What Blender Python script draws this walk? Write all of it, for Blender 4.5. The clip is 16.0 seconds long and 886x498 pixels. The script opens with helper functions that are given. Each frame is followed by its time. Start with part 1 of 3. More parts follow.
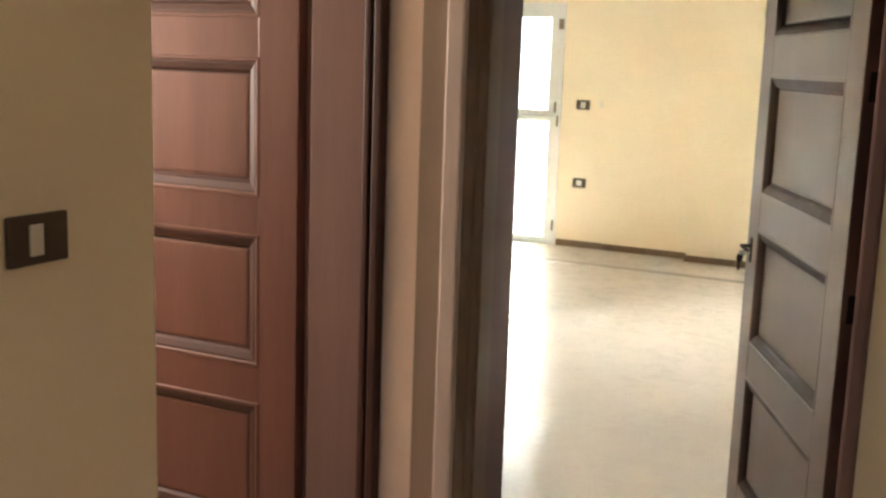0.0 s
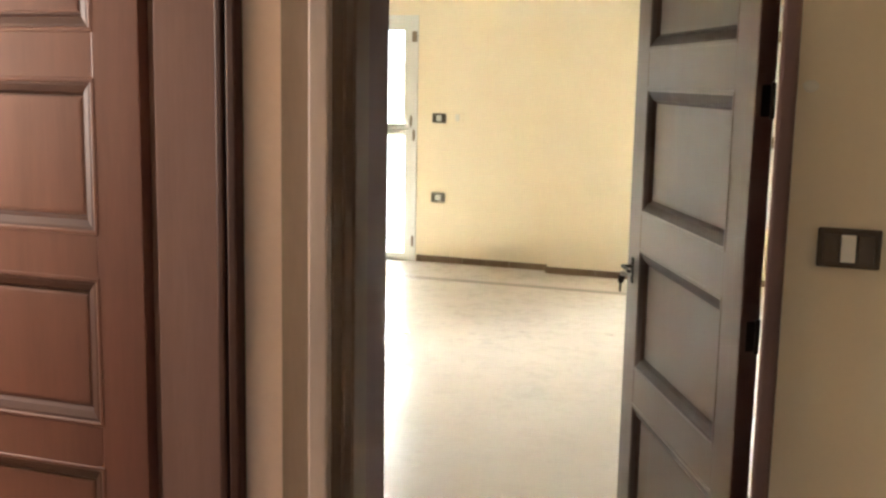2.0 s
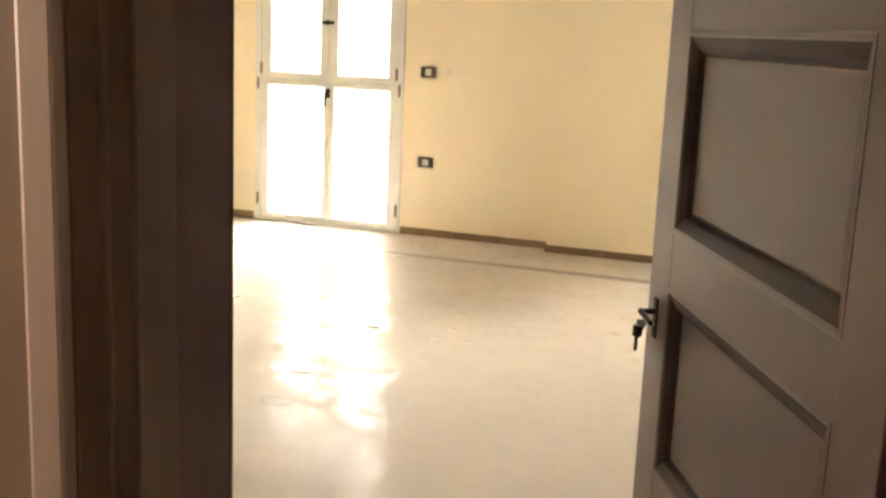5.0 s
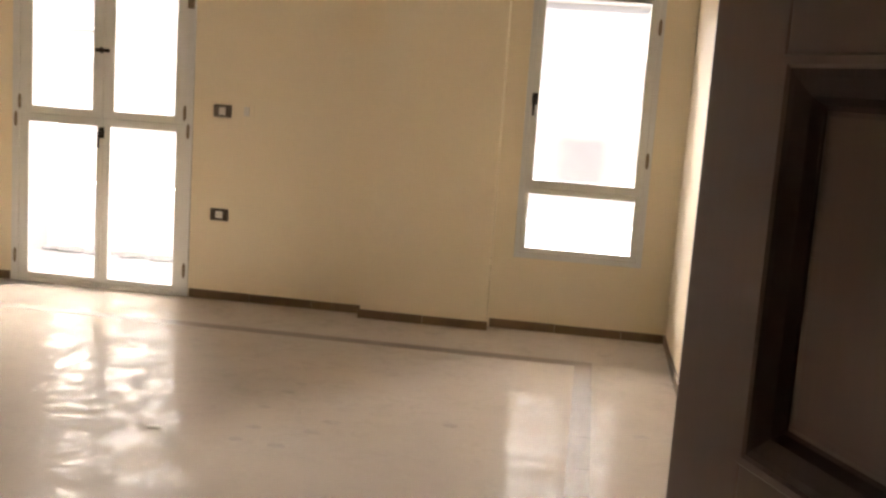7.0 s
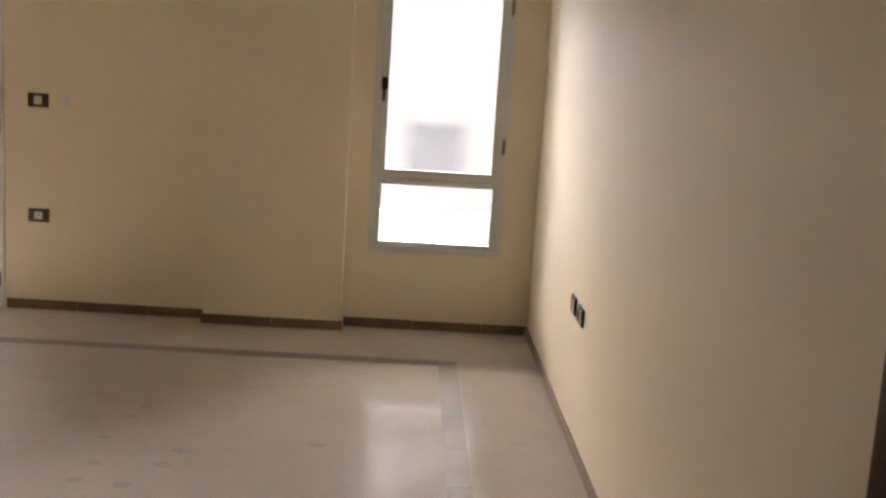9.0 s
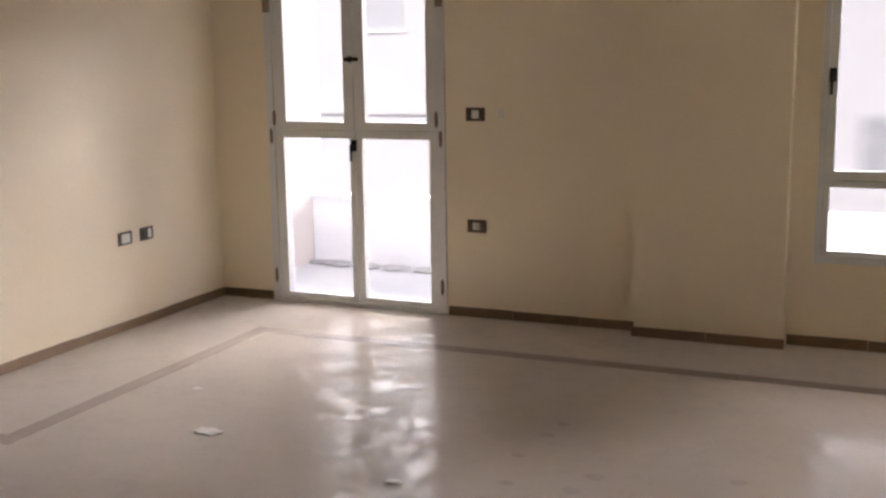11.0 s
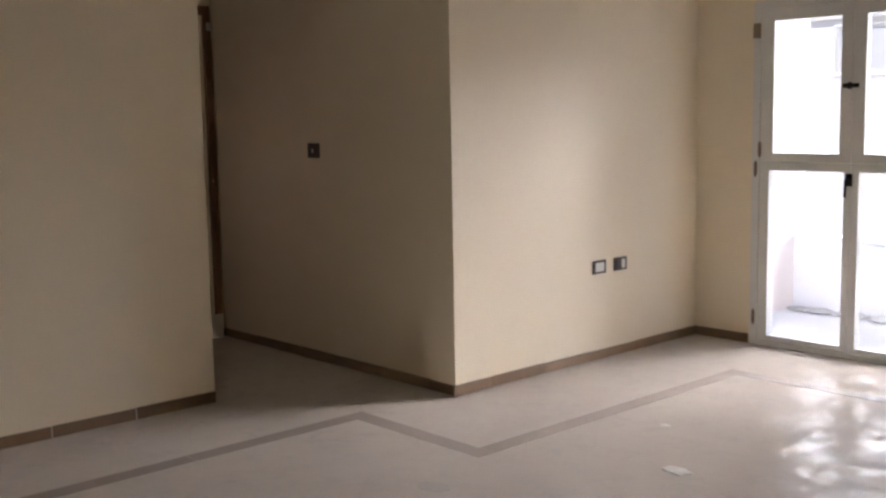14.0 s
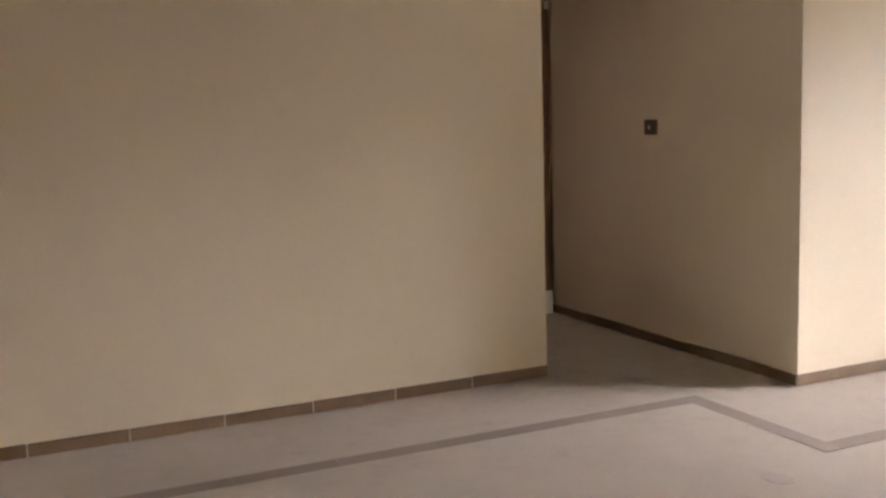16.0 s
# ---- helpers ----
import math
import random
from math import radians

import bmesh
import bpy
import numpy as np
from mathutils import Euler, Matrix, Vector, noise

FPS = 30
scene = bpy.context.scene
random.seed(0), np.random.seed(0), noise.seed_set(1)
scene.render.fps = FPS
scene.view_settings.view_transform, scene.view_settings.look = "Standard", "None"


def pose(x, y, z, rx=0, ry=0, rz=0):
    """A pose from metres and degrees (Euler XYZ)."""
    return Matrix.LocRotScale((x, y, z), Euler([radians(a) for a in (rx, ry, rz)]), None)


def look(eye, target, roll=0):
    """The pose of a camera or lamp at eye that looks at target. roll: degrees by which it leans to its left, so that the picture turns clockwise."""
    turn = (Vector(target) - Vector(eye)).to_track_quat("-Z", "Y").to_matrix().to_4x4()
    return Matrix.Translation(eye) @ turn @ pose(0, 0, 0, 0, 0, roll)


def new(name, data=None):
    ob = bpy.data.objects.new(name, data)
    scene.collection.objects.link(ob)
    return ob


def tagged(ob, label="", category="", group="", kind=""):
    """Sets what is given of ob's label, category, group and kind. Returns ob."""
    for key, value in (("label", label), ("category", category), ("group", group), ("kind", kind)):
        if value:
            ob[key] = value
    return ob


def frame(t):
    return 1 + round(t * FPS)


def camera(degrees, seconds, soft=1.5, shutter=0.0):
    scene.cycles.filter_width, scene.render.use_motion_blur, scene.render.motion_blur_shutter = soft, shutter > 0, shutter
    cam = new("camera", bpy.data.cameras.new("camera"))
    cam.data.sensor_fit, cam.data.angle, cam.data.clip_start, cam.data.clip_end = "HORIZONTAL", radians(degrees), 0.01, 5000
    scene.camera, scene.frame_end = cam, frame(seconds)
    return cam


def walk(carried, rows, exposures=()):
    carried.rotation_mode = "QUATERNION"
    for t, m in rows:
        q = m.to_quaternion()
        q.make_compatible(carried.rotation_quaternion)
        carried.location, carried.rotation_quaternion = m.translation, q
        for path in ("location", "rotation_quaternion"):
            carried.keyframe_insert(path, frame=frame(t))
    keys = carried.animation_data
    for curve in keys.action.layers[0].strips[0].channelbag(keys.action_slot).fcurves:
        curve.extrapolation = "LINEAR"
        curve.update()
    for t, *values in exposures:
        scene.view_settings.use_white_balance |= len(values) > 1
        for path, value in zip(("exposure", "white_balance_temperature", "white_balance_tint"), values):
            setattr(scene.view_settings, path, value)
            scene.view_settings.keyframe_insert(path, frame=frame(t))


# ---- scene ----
cam = camera(44.96, 16.0, soft=2.6)
# seconds, x, y, z, yaw to the left, pitch, roll
PATH = [
    (0.0, 4.782, -8.691, 1.538, 25.98, -9.92, 1.92),
    (0.5, 4.802, -8.655, 1.536, 23.30, -9.42, 1.54),
    (1.0, 4.819, -8.697, 1.540, 23.14, -9.57, 1.91),
    (1.5, 4.773, -8.626, 1.525, 21.61, -10.35, 1.54),
    (2.0, 4.659, -8.499, 1.546, 18.16, -9.06, 1.14),
    (2.5, 4.598, -8.385, 1.533, 17.56, -10.75, 1.03),
    (3.0, 4.607, -8.229, 1.532, 18.63, -10.23, 1.40),
    (5.5, 4.360, -7.242, 1.508, 17.78, -11.71, 3.10),
    (6.0, 4.220, -7.012, 1.503, 11.32, -10.49, 2.33),
    (6.5, 4.154, -6.797, 1.504, 8.18, -12.12, 2.10),
    (7.0, 4.146, -6.565, 1.494, 7.51, -8.83, 4.04),
    (7.5, 4.069, -6.437, 1.483, 1.25, -8.59, 3.04),
    (8.0, 3.962, -6.351, 1.522, -5.63, -9.01, 4.16),
    (10.5, 4.034, -5.963, 1.543, 15.55, -9.82, 0.55),
    (11.0, 4.108, -5.869, 1.554, 23.16, -10.20, -0.78),
    (11.5, 4.123, -5.773, 1.547, 28.64, -9.43, -0.96),
    (12.0, 4.113, -5.876, 1.535, 32.12, -8.91, -0.91),
    (12.5, 4.068, -5.846, 1.511, 36.67, -9.06, -0.93),
    (13.0, 4.015, -5.828, 1.473, 40.73, -7.40, -1.29),
    (13.5, 3.941, -5.767, 1.448, 44.68, -7.50, -0.98),
    (14.0, 3.904, -5.728, 1.428, 47.65, -7.17, -1.09),
    (14.5, 3.880, -5.727, 1.415, 53.14, -7.40, -1.58),
    (15.0, 3.869, -5.740, 1.396, 58.97, -7.59, -1.84),
    (15.5, 3.827, -5.765, 1.410, 62.64, -7.85, -1.81),
    (16.0, 3.816, -5.782, 1.393, 64.62, -7.65, -1.70),
]
walk(cam, [(t, pose(x, y, z, 90 + pitch, 0, yaw) @ pose(0, 0, 0, 0, 0, roll))
           for t, x, y, z, yaw, pitch, roll in PATH],
     [(0.0, 2.45, 6500, 0), (3.0, 2.45, 6500, 0), (5.5, 1.85, 7700, 9), (6.0, 1.55, 7700, 10), (6.5, 1.35, 7650, 12), (7.0, 0.83, 7500, 16),
      (7.5, 0.5, 7400, 16), (8.0, 0.5, 7200, 15), (10.5, 0.15, 6600, 19), (11.5, 0.15, 6350, 19), (12.5, 0.3, 6150, 18), (13.5, 0.3, 6100, 17),
      (14.5, 0.30, 6150, 17), (15.0, 0.6, 6150, 17), (15.5, 0.78, 6250, 17), (16.0, 0.9, 6400, 19)])

# ---- plan, in metres ----
CEIL = 2.80
EAST = 4.695        # inner face of the wall beside the window
COR = -2.100        # face of the passage wall
NEAR_X = -0.800     # face of the long wall south of the passage
NEAR_Y = -3.022     # its end
ENTRY_IN, ENTRY_OUT = -6.30, -6.62
PIL = (2.797, 3.592, 0.115)
DOOR = (3.820, 4.622)     # clear opening of the room's door

# ---- daylight and fill lamps ----
world = bpy.data.worlds.new("sky")
scene.world = world
world.use_nodes = True
wn = world.node_tree.nodes
sky = wn.new("ShaderNodeTexSky")
sky.sky_type = "NISHITA"
sky.sun_disc = False
sky.sun_elevation = radians(66)
sky.sun_rotation = radians(180)
world.node_tree.links.new(sky.outputs[0], wn["Background"].inputs[0])
wn["Background"].inputs[1].default_value = 0.15

sun = new("sun", bpy.data.lights.new("sun", "SUN"))
sun.data.energy, sun.data.angle, sun.data.color = 4.5, radians(0.6), (1.0, 0.94, 0.86)
sun.matrix_world = look((0, 0, 30), (-0.08, 0.40, 29.087))


def opening_light(name, x, y, z, w, h, watts, facing, colour):
    """An area lamp in an opening."""
    ob = new(name, bpy.data.lights.new(name, "AREA"))
    ob.data.shape, ob.data.size, ob.data.size_y = "RECTANGLE", w, h
    ob.data.energy, ob.data.color = watts, colour
    ob.matrix_world = look((x, y, z), (x + facing[0], y + facing[1], z + facing[2]))
    return ob


opening_light("daylight_side_passage", 1.75, -6.95, 1.70, 0.46, 0.84, 11.5, (1, 0.45, -0.05), (1.0, 0.79, 0.73))
# Fill lamp in an added doorway, to brighten the passage.
opening_light("passage_fill", -1.65, NEAR_Y - 0.15, 1.1, 0.7, 1.8, 0.6, (0, 1, -0.05), (1.0, 0.82, 0.66))
# Weak fill lamp at the hall's far end, in an added window.
opening_light("hall_fill", 4.9, -10.45, 1.6, 0.85, 1.1, 0.10, (0, 1, -0.1), (1.0, 0.88, 0.78))


# ---- materials ----
def mix_rgb(nt, fac, a, b):
    m = nt.nodes.new("ShaderNodeMix")
    m.data_type = "RGBA"
    nt.links.new(fac, m.inputs[0])
    for sock, v in ((m.inputs[6], a), (m.inputs[7], b)):
        if isinstance(v, tuple):
            sock.default_value = (*v, 1)
        else:
            nt.links.new(v, sock)
    return m.outputs[2]


def ramp(nt, src, lo, hi, a=0.0, b=1.0):
    m = nt.nodes.new("ShaderNodeMapRange")
    nt.links.new(src, m.inputs[0])
    for i, v in enumerate((lo, hi, a, b)):
        m.inputs[i + 1].default_value = v
    return m.outputs[0]


def noise_of(nt, vec, scale, detail=4.0, rough=0.55, distortion=0.0):
    n = nt.nodes.new("ShaderNodeTexNoise")
    nt.links.new(vec, n.inputs["Vector"])
    n.inputs["Scale"].default_value, n.inputs["Detail"].default_value = scale, detail
    n.inputs["Roughness"].default_value, n.inputs["Distortion"].default_value = rough, distortion
    return n.outputs["Fac"]


def surface(name, dark, light, rough=(0.5, 0.6), coarse=1.5, fine=40.0, bump=0.02, depth=0.004,
            stretch=(1, 1, 1), metallic=0.0, coat=0.0, per_object=0.0, specular=0.5):
    """A surface whose colour wanders between two paints at two scales, with fine relief."""
    m = bpy.data.materials.new(name)
    m.use_nodes = True
    nt = m.node_tree
    bsdf = nt.nodes["Principled BSDF"]
    geo = nt.nodes.new("ShaderNodeNewGeometry")
    mp = nt.nodes.new("ShaderNodeMapping")
    mp.inputs["Scale"].default_value = stretch
    nt.links.new(geo.outputs["Position"], mp.inputs["Vector"])
    vec = mp.outputs["Vector"]
    big = noise_of(nt, vec, coarse, 5)
    small = noise_of(nt, vec, fine, 3)
    add = nt.nodes.new("ShaderNodeMath")
    add.operation = "MULTIPLY_ADD"
    nt.links.new(small, add.inputs[0])
    add.inputs[1].default_value = 0.35
    nt.links.new(big, add.inputs[2])
    fac = ramp(nt, add.outputs[0], 0.45, 0.9)
    col = mix_rgb(nt, fac, dark, light)
    if per_object:
        info = nt.nodes.new("ShaderNodeObjectInfo")
        hsv = nt.nodes.new("ShaderNodeHueSaturation")
        nt.links.new(ramp(nt, info.outputs["Random"], 0, 1, 1 - per_object, 1 + per_object), hsv.inputs["Value"])
        nt.links.new(col, hsv.inputs["Color"])
        col = hsv.outputs["Color"]
    nt.links.new(col, bsdf.inputs["Base Color"])
    nt.links.new(ramp(nt, big, 0.3, 0.7, *rough), bsdf.inputs["Roughness"])
    bsdf.inputs["Metallic"].default_value = metallic
    bsdf.inputs["Coat Weight"].default_value = coat
    bsdf.inputs["Coat Roughness"].default_value = 0.3
    bsdf.inputs["Specular IOR Level"].default_value = specular
    if bump:
        b = nt.nodes.new("ShaderNodeBump")
        b.inputs["Strength"].default_value, b.inputs["Distance"].default_value = bump, depth
        nt.links.new(small, b.inputs["Height"])
        nt.links.new(b.outputs[0], bsdf.inputs["Normal"])
    return m


def floor_material():
    """Polished beige terrazzo under a patchy film of dust and dried wash water."""
    m = bpy.data.materials.new("polished_terrazzo")
    m.use_nodes = True
    nt = m.node_tree
    bsdf = nt.nodes["Principled BSDF"]
    geo = nt.nodes.new("ShaderNodeNewGeometry")
    pos = geo.outputs["Position"]
    cloud = noise_of(nt, pos, 0.9, 6, 0.6, 0.4)
    film = noise_of(nt, pos, 4.5, 3, 0.5, 0.2)
    base = mix_rgb(nt, ramp(nt, cloud, 0.2, 0.8), (0.49, 0.425, 0.355), (0.54, 0.473, 0.402))
    dirt = noise_of(nt, pos, 2.2, 2, 0.4, 0.0)
    base = mix_rgb(nt, ramp(nt, dirt, 0.45, 0.95, 0.0, 0.14), base, (0.22, 0.18, 0.14))
    nt.links.new(base, bsdf.inputs["Base Color"])
    bsdf.inputs["Roughness"].default_value = 0.17
    bsdf.inputs["Specular IOR Level"].default_value = 0.06
    dust = nt.nodes.new("ShaderNodeBsdfDiffuse")
    nt.links.new(base, dust.inputs["Color"])
    dust.inputs["Roughness"].default_value = 0.5
    patches = noise_of(nt, pos, 11.0, 4, 0.62, 0.5)
    both = nt.nodes.new("ShaderNodeMath")
    both.operation = "MAXIMUM"
    nt.links.new(ramp(nt, patches, 0.46, 0.64, 0.90, 0.10), both.inputs[0])
    nt.links.new(ramp(nt, film, 0.42, 0.64, 0.88, 0.10), both.inputs[1])
    mixed = nt.nodes.new("ShaderNodeMixShader")
    nt.links.new(both.outputs[0], mixed.inputs[0])
    nt.links.new(bsdf.outputs[0], mixed.inputs[1])
    nt.links.new(dust.outputs[0], mixed.inputs[2])
    nt.links.new(mixed.outputs[0], nt.nodes["Material Output"].inputs["Surface"])
    b = nt.nodes.new("ShaderNodeBump")
    b.inputs["Strength"].default_value, b.inputs["Distance"].default_value = 0.24, 0.01
    nt.links.new(noise_of(nt, pos, 20.0, 3, 0.55, 0.4), b.inputs["Height"])
    nt.links.new(b.outputs[0], bsdf.inputs["Normal"])
    return m


def plain(name, colour, rough=0.5, metallic=0.0):
    return surface(name, tuple(c * 0.9 for c in colour), colour, (rough * 0.9, rough), 6, 120, 0.02, 0.001,
                   metallic=metallic)


def glass_material(name="window_glass", tint=(0.97, 0.98, 0.98)):
    m = bpy.data.materials.new(name)
    m.use_nodes = True
    nt = m.node_tree
    bsdf = nt.nodes["Principled BSDF"]
    bsdf.inputs["Transmission Weight"].default_value = 1.0
    bsdf.inputs["Roughness"].default_value = 0.0
    bsdf.inputs["IOR"].default_value = 1.02
    bsdf.inputs["Base Color"].default_value = (*tint, 1)
    return m


PAINT = surface("cream_wall_paint", (0.79, 0.680, 0.500), (0.84, 0.730, 0.550), (0.5, 0.62), 0.8, 90, 0.10, 0.002)
CEILING = surface("white_ceiling_paint", (0.82, 0.80, 0.75), (0.86, 0.84, 0.80), (0.7, 0.8), 0.8, 90, 0.06, 0.002)
FLOOR = floor_material()
BORDER = surface("taupe_border_stone", (0.245, 0.200, 0.160), (0.310, 0.255, 0.210), (0.42, 0.5), 3, 60, 0.04, 0.002,
                 per_object=0.06, specular=0.03)
SKIRT = surface("brown_skirting_tile", (0.160, 0.099, 0.053), (0.222, 0.142, 0.080), (0.42, 0.52), 5, 70, 0.05, 0.002,
                per_object=0.10)
GROUT = surface("pale_joint_mortar", (0.52, 0.47, 0.41), (0.62, 0.57, 0.50), (0.8, 0.9), 8, 150, 0.1, 0.002)
WOOD = surface("dark_mahogany_varnish", (0.072, 0.030, 0.025), (0.100, 0.043, 0.036), (0.36, 0.44), 2.0, 26, 0.02, 0.001,
               stretch=(6, 6, 0.5), coat=0.10, specular=0.26)
LEAF_WOOD = surface("dusty_brown_varnish", (0.076, 0.036, 0.027), (0.102, 0.049, 0.037), (0.44, 0.52), 2.0, 26, 0.02, 0.001,
                    stretch=(6, 6, 0.5), coat=0.20, specular=0.60)
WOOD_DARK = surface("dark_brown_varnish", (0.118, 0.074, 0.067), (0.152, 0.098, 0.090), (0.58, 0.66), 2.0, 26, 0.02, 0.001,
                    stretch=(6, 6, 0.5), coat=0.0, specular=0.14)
TAUPE = surface("taupe_finish", (0.20, 0.155, 0.12), (0.26, 0.20, 0.16), (0.4, 0.5), 2.0, 30, 0.04, 0.002,
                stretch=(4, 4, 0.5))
# Two lighter varnish tones with the room light's sheen painted in.
PURPLE = surface("purplish_lit_varnish", (0.150, 0.098, 0.092), (0.19, 0.125, 0.118), (0.5, 0.6), 2.0, 26, 0.02, 0.001,
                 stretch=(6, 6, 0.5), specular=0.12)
GREIGE = surface("sheen_lightened_varnish", (0.34, 0.285, 0.26), (0.42, 0.355, 0.325), (0.45, 0.55), 2.0, 26, 0.03, 0.001,
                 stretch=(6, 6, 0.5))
PVC = surface("white_window_profile", (0.66, 0.65, 0.62), (0.74, 0.73, 0.70), (0.3, 0.4), 2.0, 80, 0.02, 0.001)
GLASS = glass_material()
# Glass darkened below clear, to cut the light that window_1 lets in.
GLASS_DIM = glass_material("light_cutting_glass", (0.84, 0.85, 0.86))
GLASS_TINT = glass_material("tinted_glass", (0.225, 0.235, 0.25))
OLIVE = surface("olive_brown_varnish", (0.19, 0.125, 0.065), (0.25, 0.165, 0.09), (0.45, 0.55), 2.0, 26, 0.02, 0.001, stretch=(6, 6, 0.5))
BROWN = surface("plain_brown_varnish", (0.135, 0.088, 0.060), (0.18, 0.118, 0.082), (0.5, 0.6), 2.0, 26, 0.02, 0.001, stretch=(6, 6, 0.5))
RUST = surface("reddish_brown_varnish", (0.150, 0.072, 0.034), (0.195, 0.098, 0.048), (0.45, 0.55), 2.0, 26, 0.02, 0.001, stretch=(6, 6, 0.5))
BRONZE = plain("worn_bronze_fitting", (0.25, 0.185, 0.125), 0.5, 0.0)
# Near-black brown for beads; on panel mouldings it paints in recess shade.
MOULD = surface("dark_bead_shaded_moulding", (0.034, 0.013, 0.010), (0.046, 0.019, 0.015), (0.5, 0.6), 2.0, 26, 0.02, 0.001,
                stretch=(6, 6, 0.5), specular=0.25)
PINKISH = surface("pale_pinkish_plaster", (0.70, 0.58, 0.535), (0.78, 0.655, 0.61), (0.8, 0.9), 3, 70, 0.15, 0.003)
SMUDGE = surface("grey_green_smudge", (0.40, 0.40, 0.38), (0.52, 0.52, 0.50), (0.9, 0.95), 9, 80, 0.3, 0.004)
BLACK = surface("dark_bronze_fitting", (0.018, 0.013, 0.011), (0.024, 0.018, 0.015), (0.5, 0.58), 6, 120, 0.02, 0.001, specular=0.14)
STEEL = plain("dull_steel", (0.32, 0.30, 0.27), 0.35, 0.9)
PLATE = surface("brown_plate_plastic", (0.062, 0.042, 0.025), (0.082, 0.056, 0.034), (0.45, 0.55), 8, 150, 0.02, 0.001)
KEYWHITE = plain("ivory_plastic", (0.74, 0.70, 0.62), 0.4)
KEYCREAM = plain("cream_plastic", (0.82, 0.77, 0.66), 0.5)
KEYGREY = plain("grey_brown_plastic", (0.10, 0.075, 0.06), 0.5)
PLASTER = surface("white_plaster_crumb", (0.57, 0.53, 0.47), (0.70, 0.66, 0.60), (0.85, 0.95), 20, 120, 0.4, 0.004)
DIRT = surface("dried_mud_crumb", (0.39, 0.335, 0.285), (0.46, 0.40, 0.345), (0.85, 0.95), 20, 120, 0.4, 0.004)
BALC_WALL = surface("white_render", (0.82, 0.82, 0.84), (0.87, 0.87, 0.89), (0.85, 0.95), 1.2, 60, 0.3, 0.004)
BALC_FLOOR = surface("pale_balcony_tile", (0.70, 0.70, 0.70), (0.78, 0.78, 0.77), (0.5, 0.7), 2, 60, 0.05, 0.002)
FACADE = surface("pale_facade_render", (0.80, 0.78, 0.76), (0.86, 0.84, 0.82), (0.85, 0.95), 0.7, 30, 0.2, 0.006)
FACADE_DARK = surface("pale_grey_shutter", (0.64, 0.64, 0.65), (0.70, 0.70, 0.71), (0.5, 0.6), 3, 40, 0.05, 0.002)
END_WALL = surface("pinkish_cream_render", (0.74, 0.66, 0.61), (0.80, 0.72, 0.67), (0.85, 0.95), 1.2, 60, 0.2, 0.004)


def film_material():
    m = bpy.data.materials.new("clear_blue_film")
    m.use_nodes = True
    nt = m.node_tree
    bsdf = nt.nodes["Principled BSDF"]
    bsdf.inputs["Base Color"].default_value = (0.50, 0.56, 0.66, 1)
    bsdf.inputs["Roughness"].default_value = 0.4
    geo = nt.nodes.new("ShaderNodeNewGeometry")
    coat = ramp(nt, noise_of(nt, geo.outputs["Position"], 9, 4), 0.3, 0.7, 0.21, 0.28)
    sep = nt.nodes.new("ShaderNodeSeparateXYZ")
    tex = nt.nodes.new("ShaderNodeTexCoord")
    nt.links.new(tex.outputs["Generated"], sep.inputs[0])
    for axis, lo, hi in ((0, 0.0, 0.24), (0, 1.0, 0.76), (2, 1.0, 0.82)):
        m2 = nt.nodes.new("ShaderNodeMath")
        m2.operation = "MULTIPLY"
        nt.links.new(coat, m2.inputs[0])
        nt.links.new(ramp(nt, sep.outputs[axis], lo, hi), m2.inputs[1])
        coat = m2.outputs[0]
    nt.links.new(coat, bsdf.inputs["Alpha"])
    return m


FILM = film_material()


def haze_material():
    m = bpy.data.materials.new("sunlit_haze")
    m.use_nodes = True
    nt = m.node_tree
    bsdf = nt.nodes["Principled BSDF"]
    bsdf.inputs["Base Color"].default_value = (0.6, 0.58, 0.55, 1)
    bsdf.inputs["Emission Color"].default_value = (0.960, 0.966, 0.985, 1)
    bsdf.inputs["Emission Strength"].default_value = 30.0
    return m


HAZE = haze_material()
GROUND = surface("street_dust", (0.20, 0.17, 0.14), (0.28, 0.24, 0.19), (0.9, 0.95), 0.2, 8, 0.2, 0.01)


# ---- mesh helpers ----
def box_into(bm, x0, x1, y0, y1, z0, z1, bevel=0.0):
    r = bmesh.ops.create_cube(bm, size=1.0)
    for v in r["verts"]:
        v.co = Vector((x0 + (v.co.x + 0.5) * (x1 - x0), y0 + (v.co.y + 0.5) * (y1 - y0),
                       z0 + (v.co.z + 0.5) * (z1 - z0)))
    if bevel:
        edges = {e for v in r["verts"] for e in v.link_edges}
        bmesh.ops.bevel(bm, geom=list(edges), offset=bevel, segments=2, affect="EDGES", profile=0.6)


def box(x0, x1, y0, y1, z0, z1, bevel=0.0):
    bm = bmesh.new()
    box_into(bm, x0, x1, y0, y1, z0, z1, bevel)
    return bm


def rod(bm, a, b, r0, r1=None, n=14):
    a, b = Vector(a), Vector(b)
    res = bmesh.ops.create_cone(bm, cap_ends=True, segments=n, radius1=r0, radius2=r0 if r1 is None else r1,
                                depth=(b - a).length)
    m = Matrix.Translation((a + b) / 2) @ (b - a).to_track_quat("Z", "Y").to_matrix().to_4x4()
    bmesh.ops.transform(bm, matrix=m, verts=res["verts"])


def link(name, bm, material):
    bmesh.ops.recalc_face_normals(bm, faces=bm.faces[:])
    me = bpy.data.meshes.new(name)
    bm.to_mesh(me)
    bm.free()
    me.materials.append(material)
    return new(name, me)


def part(name, bm, material, parent, label=""):
    ob = link(name, bm, material)
    ob.parent = parent
    return tagged(ob, label=label)


def empty(name, m=None):
    ob = new(name)
    if m is not None:
        ob.matrix_world = m
    return ob


